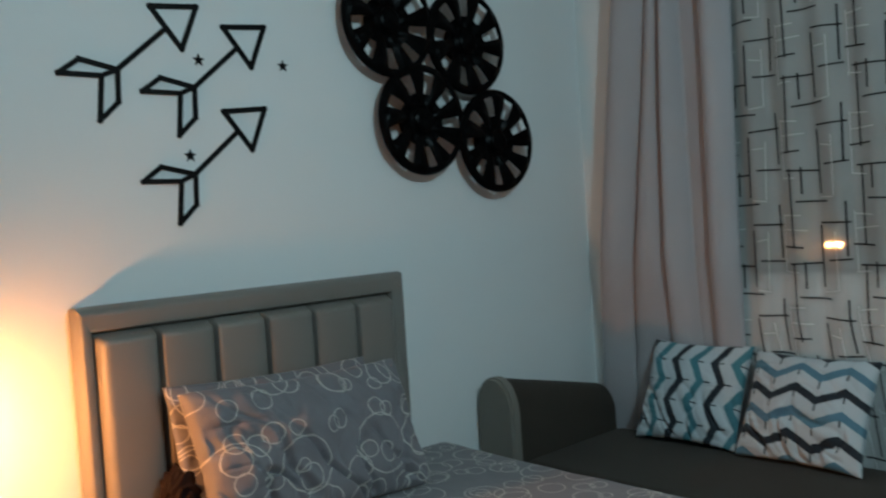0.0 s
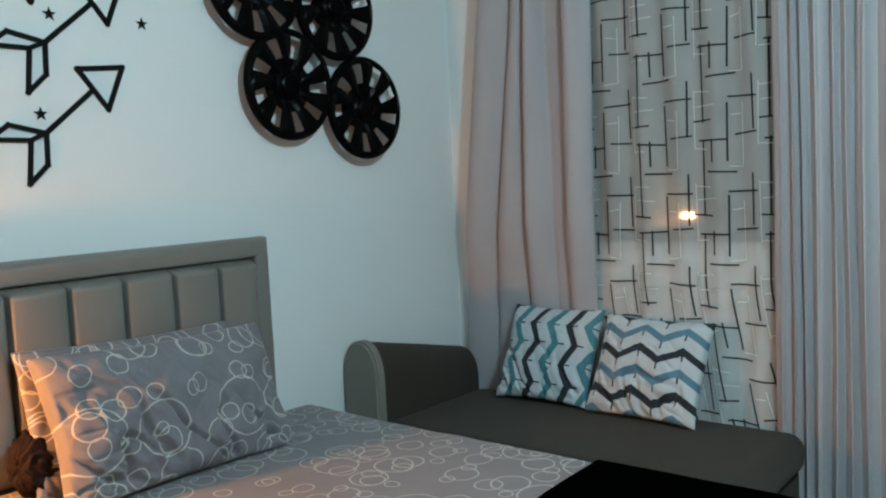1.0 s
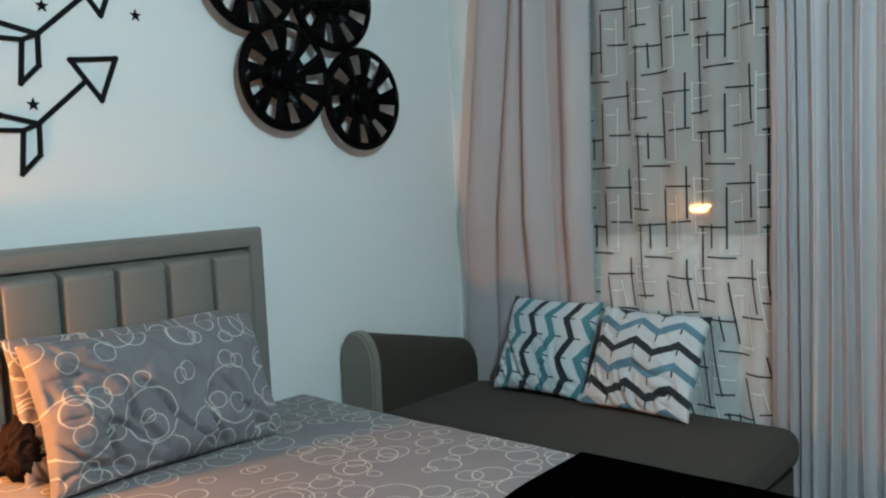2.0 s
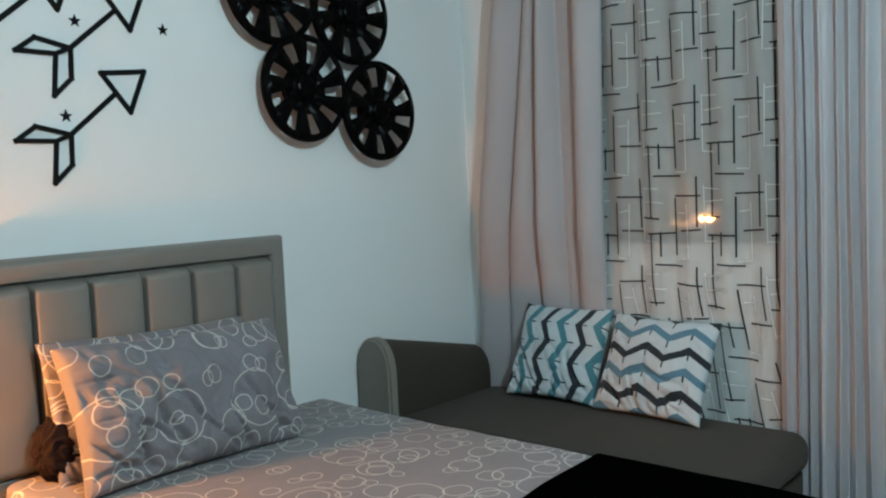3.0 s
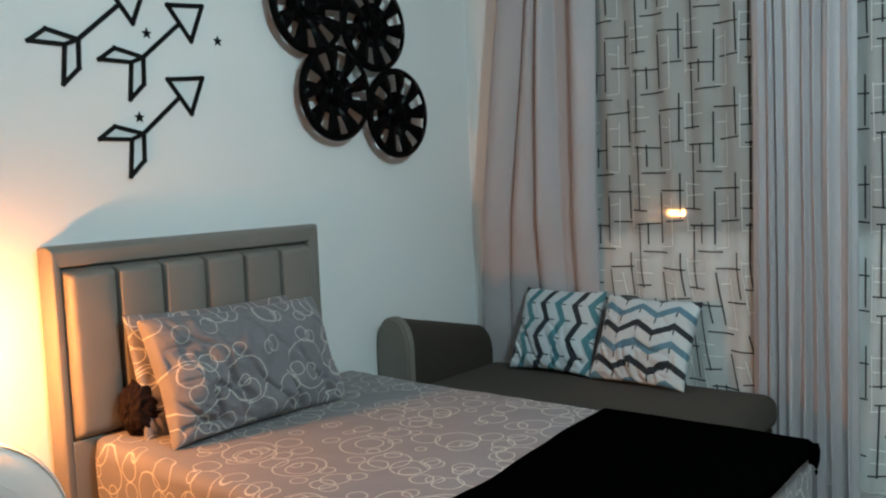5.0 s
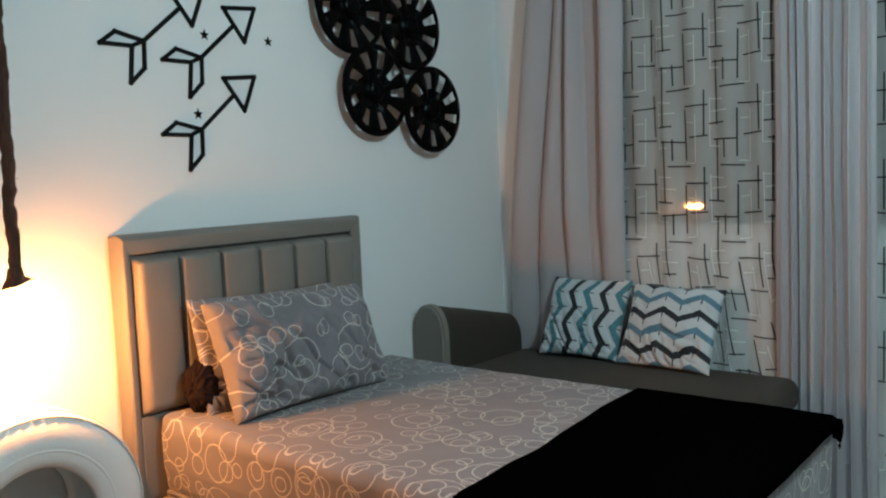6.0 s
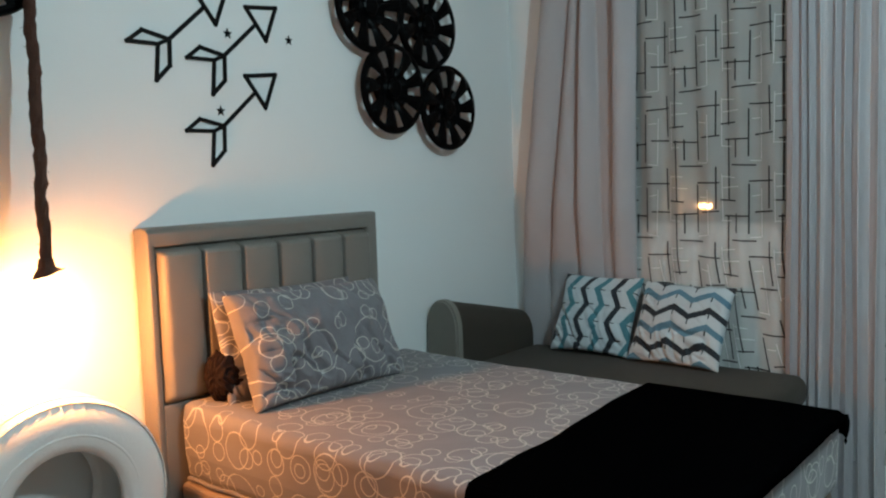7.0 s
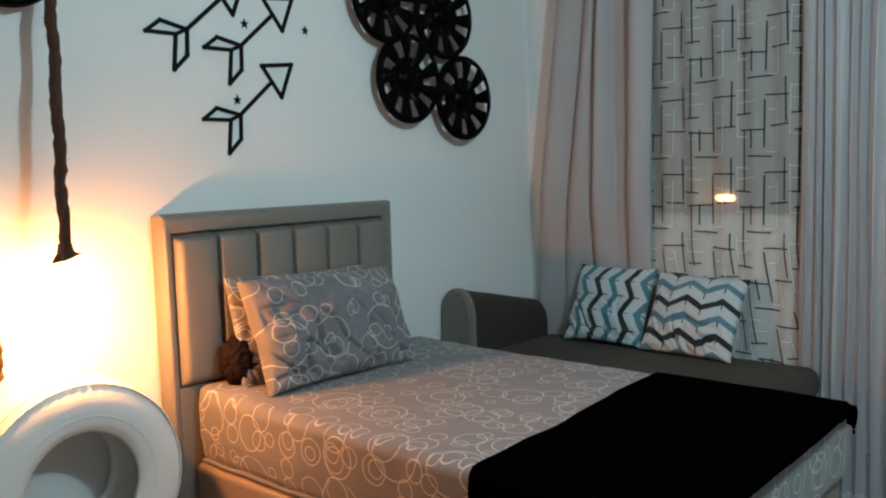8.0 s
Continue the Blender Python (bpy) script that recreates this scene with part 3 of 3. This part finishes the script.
for fx in (SX0 + 0.09, SX1 - 0.06):
    for fy in (-0.08, SY1 + 0.12):
        part("leg", box(fx - 0.025, fx + 0.025, fy - 0.025, fy + 0.025, FLOOR, FLOOR + 0.052, 0.004), M_BLACK, sofa)

cush = tagged(part("throw_pillow", cushion_mesh(0.43, 0.42, 0.135, 0, 3, 0.010, 0.065, (0.034, 0.03), 90), M_CHEV, None, smooth=True), "square white cushion with upright teal and black zigzag bands", "throw pillow", "cushions on the sofa")
cush.matrix_world = lean((-0.176, -0.612, 0.636), (0.02, -0.41, -0.006), (0.190, 0.165, 0.362))
cush2 = tagged(part("throw_pillow", cushion_mesh(0.455, 0.41, 0.135, 90, 11, 0.010, 0.065, (0.02, 0.0), 90), M_CHEV_B, None, smooth=True), "square white cushion with level blue and black zigzag bands", "throw pillow", "cushions on the sofa")
cush2.matrix_world = lean((-0.205, -1.073, 0.628), (-0.015, -0.45, -0.004), (0.20, 0.062, 0.348))


# ---- curtains ----
ROD = 2.52
rod = thing("curtain_rod", "slim steel curtain rod above the window", "curtain rod")
part("rod", tube([(-0.075, -0.05, ROD), (-0.075, -2.9, ROD)], 0.011, 14), M_STEEL, rod, smooth=True)
for by in (-0.08, -1.7, -2.86):
    part("bracket", box(-0.082, 0.0, by - 0.008, by + 0.008, ROD - 0.03, ROD - 0.010, 0.003), M_STEEL, rod)


def drape(label, top_y, low_y, folds, depth, foot, seed, xc=-0.085):
    """A heavy curtain of uneven folds; top_y and low_y are its two edges at the rod and at the floor."""
    ob = thing("drape", label, "curtain", "curtains at the window")
    rng = random.Random(seed)
    widths = [rng.uniform(0.55, 1.45) for _ in range(folds)]
    heights = [rng.uniform(0.65, 1.25) for _ in range(folds + 1)]
    edges = [sum(widths[:k]) / sum(widths) for k in range(folds + 1)]

    def f(u, v, lift=0.0):
        z = ROD - 0.012 + (foot - ROD) * v
        q = v ** 1.2
        ya = top_y[0] + (low_y[0] - top_y[0]) * q
        yb = top_y[1] + (low_y[1] - top_y[1]) * q
        w = max(0.0, min(1.0, u + 0.035 * noise.noise((u * 3.0, v * 1.3, seed)) * math.sin(math.pi * u)))
        n = max(k for k in range(folds) if edges[k] <= w)
        g = (w - edges[n]) / (edges[n + 1] - edges[n])
        amp = depth * (heights[n] * (1 - g) + heights[n + 1] * g) * (0.9 + 0.4 * noise.noise((w * folds, seed, v * 1.1)))
        crest = 0.5 - 0.5 * math.cos(2 * math.pi * g)
        crest = max(0.0, crest) ** 0.5 + 0.10 * math.sin(4 * math.pi * g + 2.0 * v + n)
        x = xc + amp * (1.0 - 2.0 * crest) + lift
        y = ya + (yb - ya) * (u + 0.12 / folds * math.sin(2 * math.pi * g)) + 0.012 * noise.noise((u * 5, v * 2.2, seed + 3))
        return (min(x, -0.012), y, z)
    n = folds * 24
    thicken(part("panel", sheet(n, 48, f), M_DRAPE, ob, smooth=True), 0.0025)
    thicken(part("hem", sheet(n, 3, lambda u, v: f(u, 0.965 + 0.034 * v, -0.003)), M_DRAPE, ob, smooth=True), 0.003)
    thicken(part("heading_tape", sheet(n, 3, lambda u, v: f(u, 0.001 + 0.03 * v, -0.003)), M_DRAPE, ob, smooth=True), 0.003)
    return ob


def gathered_drape(label, folds, foot, seed):
    """A heavy curtain whose folds fan out toward the floor; each fold: its near edge at the rod and low down, and its swell."""
    ob = thing("drape", label, "curtain", "curtains at the window")
    n = len(folds) - 1

    def f(u, v, lift=0.0):
        z = ROD - 0.012 + (foot - ROD) * v
        q = (2.17 - z) / 1.33
        q = q if q < 1 else 1 + 0.25 * (q - 1)
        k = min(n - 1, int(u * n))
        g = u * n - k
        wander = 0.012 * noise.noise((k * 3.1, v * 2.0, seed))
        y0 = folds[k][0] + (folds[k][1] - folds[k][0]) * q
        y1 = folds[k + 1][0] + (folds[k + 1][1] - folds[k + 1][0]) * q
        y = y0 + (y1 - y0) * g + wander * math.sin(math.pi * u)
        swell = folds[k][2] * math.sin(math.pi * g ** 0.62) ** 0.75 if 0 < g < 1 else 0.0
        swell *= 0.85 + 0.35 * noise.noise((k * 5.3 + g, v * 2.6, seed + 2))
        back = max(0.0, min(1.0, (z - 0.78) / 0.4))
        x = -0.036 - 0.018 * back - swell * (0.45 + 0.55 * back) - 0.006 * noise.noise((u * 9, v * 5, seed)) + lift
        return (min(x, -0.012), min(-0.012, y), z)
    m = n * 26
    thicken(part("panel", sheet(m, 56, f), M_DRAPE, ob, smooth=True), 0.0025)
    thicken(part("hem", sheet(m, 3, lambda u, v: f(u, 0.965 + 0.034 * v, -0.003)), M_DRAPE, ob, smooth=True), 0.003)
    thicken(part("heading_tape", sheet(m, 3, lambda u, v: f(u, 0.001 + 0.03 * v, -0.003)), M_DRAPE, ob, smooth=True), 0.003)
    return ob


FOLDS = ((-0.257, -0.085, 0.090), (-0.425, -0.270, 0.074), (-0.506, -0.455, 0.090), (-0.570, -0.590, 0.004), (-0.672, -0.660, 0.080), (-0.795, -0.772, 0.0))
gathered_drape("heavy taupe curtain gathered beside the room corner", FOLDS, FLOOR + 0.02, 1.7)
drape("heavy taupe curtain hanging in close narrow folds", (-1.515, -1.905), (-1.515, -1.92), 8, 0.020, FLOOR + 0.02, 6.2, -0.10)


def sheer_x(y, z, seed):
    sag = max(0.0, 0.75 - z) * 0.10
    return -0.028 - sag + 0.013 * math.sin(y * 42 + seed + 0.8 * math.sin(z * 1.7)) + 0.007 * noise.noise((y * 9, z * 1.2, seed))


def sheer(label, ya, yb, seed, sweep=0.0):
    ob = part("voile", sheet(90, 40, lambda u, v: (sheer_x(ya + (yb - ya) * u, ROD - 0.012 + (0.10 - ROD) * v, seed), ya + (yb - ya) * u, ROD - 0.012 + (0.10 - ROD) * v)), M_SHEER, None, smooth=True)
    tagged(ob, label, "curtain", "curtains at the window")
    cw, chh, oy, oz = 0.25, 0.352, -0.832, 2.137
    rng = random.Random(seed)
    verticals = ((0.0, 0.46, 1.10), (0.38, 0.21, 0.78), (0.61, 0.845, 1.67), (0.77, 0.83, 1.10))
    levels = ((0.41, 0.0, 0.44), (0.81, 0.10, 0.44), (0.65, 0.46, 0.76), (0.86, 0.54, 1.0), (1.19, 0.68, 1.12))
    pale_v = ((0.22, 0.5, 1.14), (0.48, 0.3, 0.95))
    pale_h = ((1.14, 0.02, 0.22), (0.93, 0.48, 0.68), (0.33, 0.48, 0.74), (0.48, 0.5, 0.82), (0.60, 0.05, 0.2))

    def strip(name, material, p, q, w):
        bm = bmesh.new()
        k = max(2, int(math.hypot(q[0] - p[0], q[1] - p[1]) / 0.025))
        prev = None
        dn = Vector((q[0] - p[0], q[1] - p[1])).normalized()
        sd = Vector((-dn.y, dn.x)) * w / 2
        for i in range(k + 1):
            y = max(yb + 0.006, min(ya - 0.006, p[0] + (q[0] - p[0]) * i / k))
            z = p[1] + (q[1] - p[1]) * i / k
            y = max(yb + 0.006, y - sweep * max(0.0, 0.95 - z) ** 1.3)
            y0_, z0_, y1_, z1_ = y - sd.x, z - sd.y, y + sd.x, z + sd.y
            cur = (bm.verts.new((sheer_x(y0_, z0_, seed) - 0.0035, y0_, z0_)), bm.verts.new((sheer_x(y1_, z1_, seed) - 0.0035, y1_, z1_)))
            if prev:
                bm.faces.new((prev[0], cur[0], cur[1], prev[1]))
            prev = cur
        part(name, bm, material, ob)

    first = math.floor((oy - ya) / cw) - 1
    for c in range(first, first + int((ya - yb) / cw) + 4):
        for r in range(-2, 6):
            for key, vs, hs in (("dark", verticals, levels), ("pale", pale_v, pale_h)):
                for kind, items in (("v", vs), ("h", hs)):
                    for a, b0, b1 in items:
                        e = [rng.uniform(-1, 1) for _ in range(4)]
                        if kind == "v":
                            yy = oy - (c + a) * cw + 0.003 * e[0]
                            p, q = (yy, oz - (r + b0) * chh + 0.006 * e[1]), (yy + 0.006 * e[2], oz - (r + b1) * chh + 0.006 * e[3])
                        else:
                            zz = oz - (r + a) * chh + 0.004 * e[0]
                            p, q = (oy - (c + b0) * cw, zz), (oy - (c + b1) * cw, zz + 0.008 * e[1])
                        if max(p[0], q[0]) < yb + 0.01 or min(p[0], q[0]) > ya - 0.01 or (kind == "v" and not yb + 0.006 < yy < ya - 0.006) or min(p[1], q[1]) < 0.14 or max(p[1], q[1]) > ROD - 0.03:
                            continue
                        strip("dark_line" if key == "dark" else "pale_line", M_INK if key == "dark" else M_WHITE, p, q, 0.0066 if key == "dark" else 0.0040)
    return ob


sheer("sheer grey voile curtain with black and white crossing lines", -0.74, -1.60, 2.0, 0.25)
sheer("sheer grey voile curtain with crossing lines beside the drape", -1.80, -2.80, 5.0)


# ---- white tyre beside the bed ----
def tyre():
    ob = thing("tyre", "white painted car tyre standing upright beside the bed", "tyre")
    R, r, w = 0.345, 0.180, 0.22
    prof = []
    hw = w / 2
    shape = ((r + 0.012, -hw * 0.72), (r, -hw * 0.80), (r + 0.004, -hw * 0.92), (r + 0.03, -hw * 1.02), (r + 0.07, -hw * 1.06), (R - 0.045, -hw * 1.0), (R - 0.018, -hw * 0.88), (R - 0.004, -hw * 0.74))
    prof = list(shape) + [(R, -hw * 0.4), (R + 0.002, 0.0)]
    prof = prof + [(a, -b) for a, b in prof[-2::-1]]
    inner = [(r + 0.02, hw * 0.6), (R - 0.03, hw * 0.7), (R - 0.02, 0.0), (R - 0.03, -hw * 0.7), (r + 0.02, -hw * 0.6)]
    full = prof + inner + [prof[0]]
    part("carcass", lathe(full, 72), M_TYRE, ob, smooth=True)
    for row, yy in enumerate((-0.088, -0.055, -0.018, 0.018, 0.055, 0.088)):
        bm = bmesh.new()
        n = 64
        for k in range(n):
            a = 2 * math.pi * (k + 0.5 * (row % 2)) / n
            rad = R - (0.0140 if abs(yy) > 0.08 else 0.0005)
            m = Matrix.Rotation(a, 4, "Z") @ Matrix.Translation((rad, 0, yy)) @ Matrix.Rotation(0.12 if row % 2 else -0.12, 4, "X") @ Matrix.Diagonal((0.0026, 0.0305, 0.031, 1))
            bmesh.ops.create_cube(bm, size=1, matrix=m)
        part("tread_band", bm, M_TYRE, ob)["kind"] = "stuff"
    for yy, name in ((-1, "bead_line"), (1, "bead_line")):
        part(name, lathe([(0.228, yy * 0.114), (0.233, yy * 0.1185), (0.238, yy * 0.114)], 72), M_TYRE, ob, smooth=True)
    return ob


tyre_ob = tyre()
tyre_ob.matrix_world = pose(-2.732, -0.130, 0.378) @ ON_WALL

plinth = thing("plinth", "low white painted block under the tyre", "plinth", m=pose(-2.732, -0.130, FLOOR))
part("block", box(-0.17, 0.17, -0.10, 0.10, 0, 0.378 - 0.347 - FLOOR, 0.006), M_FRAME, plinth)

# ---- rope lamp ----
disc = copy_thing(cap, pose(-2.80, -0.016, 2.075) @ ON_WALL @ pose(0, 0, 0, 0, 0, 20))
tagged(disc, "gloss black plastic wheel cover above the rope lamp", "wheel cover")
lamp = thing("rope_lamp", "hanging lamp of dark jute-wrapped cord with a glowing warm bulb", "lamp")
LX, LY = -2.729, -0.20
pts = [(LX + 0.077 * k / 60 + 0.003 * math.sin(k * 0.5), LY + 0.135 * k / 60 + 0.002 * math.cos(k * 0.7), 1.128 + (2.36 - 1.128) * k / 60) for k in range(61)]
cord = part("cord", tube(pts, lambda q: 0.0175 * (1 + 0.10 * math.sin(q * 260)), 12, 0.35), M_ROPE, lamp, smooth=False)
part("cord_hook", tube([(pts[-1][0], pts[-1][1], 2.35), (pts[-1][0], -0.02, 2.37), (pts[-1][0], 0.0, 2.37)], 0.006, 8), M_BLACK, lamp)
part("rope_collar", tube([(LX, LY, 1.15), (LX, LY, 1.125), (LX, LY, 1.112), (LX + 0.002, LY, 1.106)], lambda q: 0.02 + 0.024 * q * q, 14, 0.4), M_ROPE, lamp, "frayed jute collar")
dome = [(0.032 * math.sin(radians(a)), -0.032 * math.cos(radians(a))) for a in range(0, 101, 10)]
bulb = part("bulb", lathe(dome + [(0.0, 0.0052)], 28), M_BULB, lamp, "glowing warm bulb dome", smooth=True)
bulb.location = (LX, LY, 1.005)
part("bulb_neck", lathe([(0, 0.118), (0.014, 0.118), (0.015, 0.085), (0.022, 0.050), (0.0325, 0.0145), (0.0325, 0.0062), (0.0, 0.0062)], 28), M_NECK, bulb, "frosted bulb neck", smooth=True)

fray = bmesh.new()
rng = random.Random(4)
for k in range(70):
    p = Vector(pts[rng.randrange(1, 58)])
    a = rng.uniform(0, 6.28)
    d = Vector((math.cos(a), math.sin(a), rng.uniform(-0.5, 0.5)))
    q = p + d * rng.uniform(0.021, 0.032)
    side = d.cross(Vector((0, 0, 1))).normalized() * 0.0012
    vs = [fray.verts.new(c) for c in (p + d * 0.014 - side, p + d * 0.014 + side, p + d * 0.014 + Vector((0, 0, 0.002)), q)]
    for tri in ((0, 1, 3), (1, 2, 3), (2, 0, 3)):
        fray.faces.new([vs[n] for n in tri])
part("fray", fray, M_ROPE, cord, "stray jute fibres")["kind"] = "stuff"

rope = thing("rope", "dark jute rope hanging in a loose curve beside the lamp", "rope")
curve = [(-2.93, 2.0), (-2.985, 1.6), (-2.99, 1.3), (-2.972, 1.05), (-2.948, 0.92), (-2.938, 0.84), (-2.945, 0.77), (-2.975, 0.70)]
dense = []
for i in range(len(curve) - 1):
    for k in range(8):
        q = k / 8
        p0, p1, p2, p3 = (Vector(curve[max(0, min(len(curve) - 1, i + d))]) for d in (-1, 0, 1, 2))
        p = 0.5 * (2 * p1 + (p2 - p0) * q + (2 * p0 - 5 * p1 + 4 * p2 - p3) * q * q + (3 * p1 - p0 - 3 * p2 + p3) * q ** 3)
        dense.append((p.x, -0.17 + 0.09 * min(1, max(0, (p.y - 1.2) / 0.8)), p.y))
part("strand", tube(dense, lambda q: 0.0175 * (1 + 0.12 * math.sin(q * 260)), 12, 0.35), M_ROPE, rope)
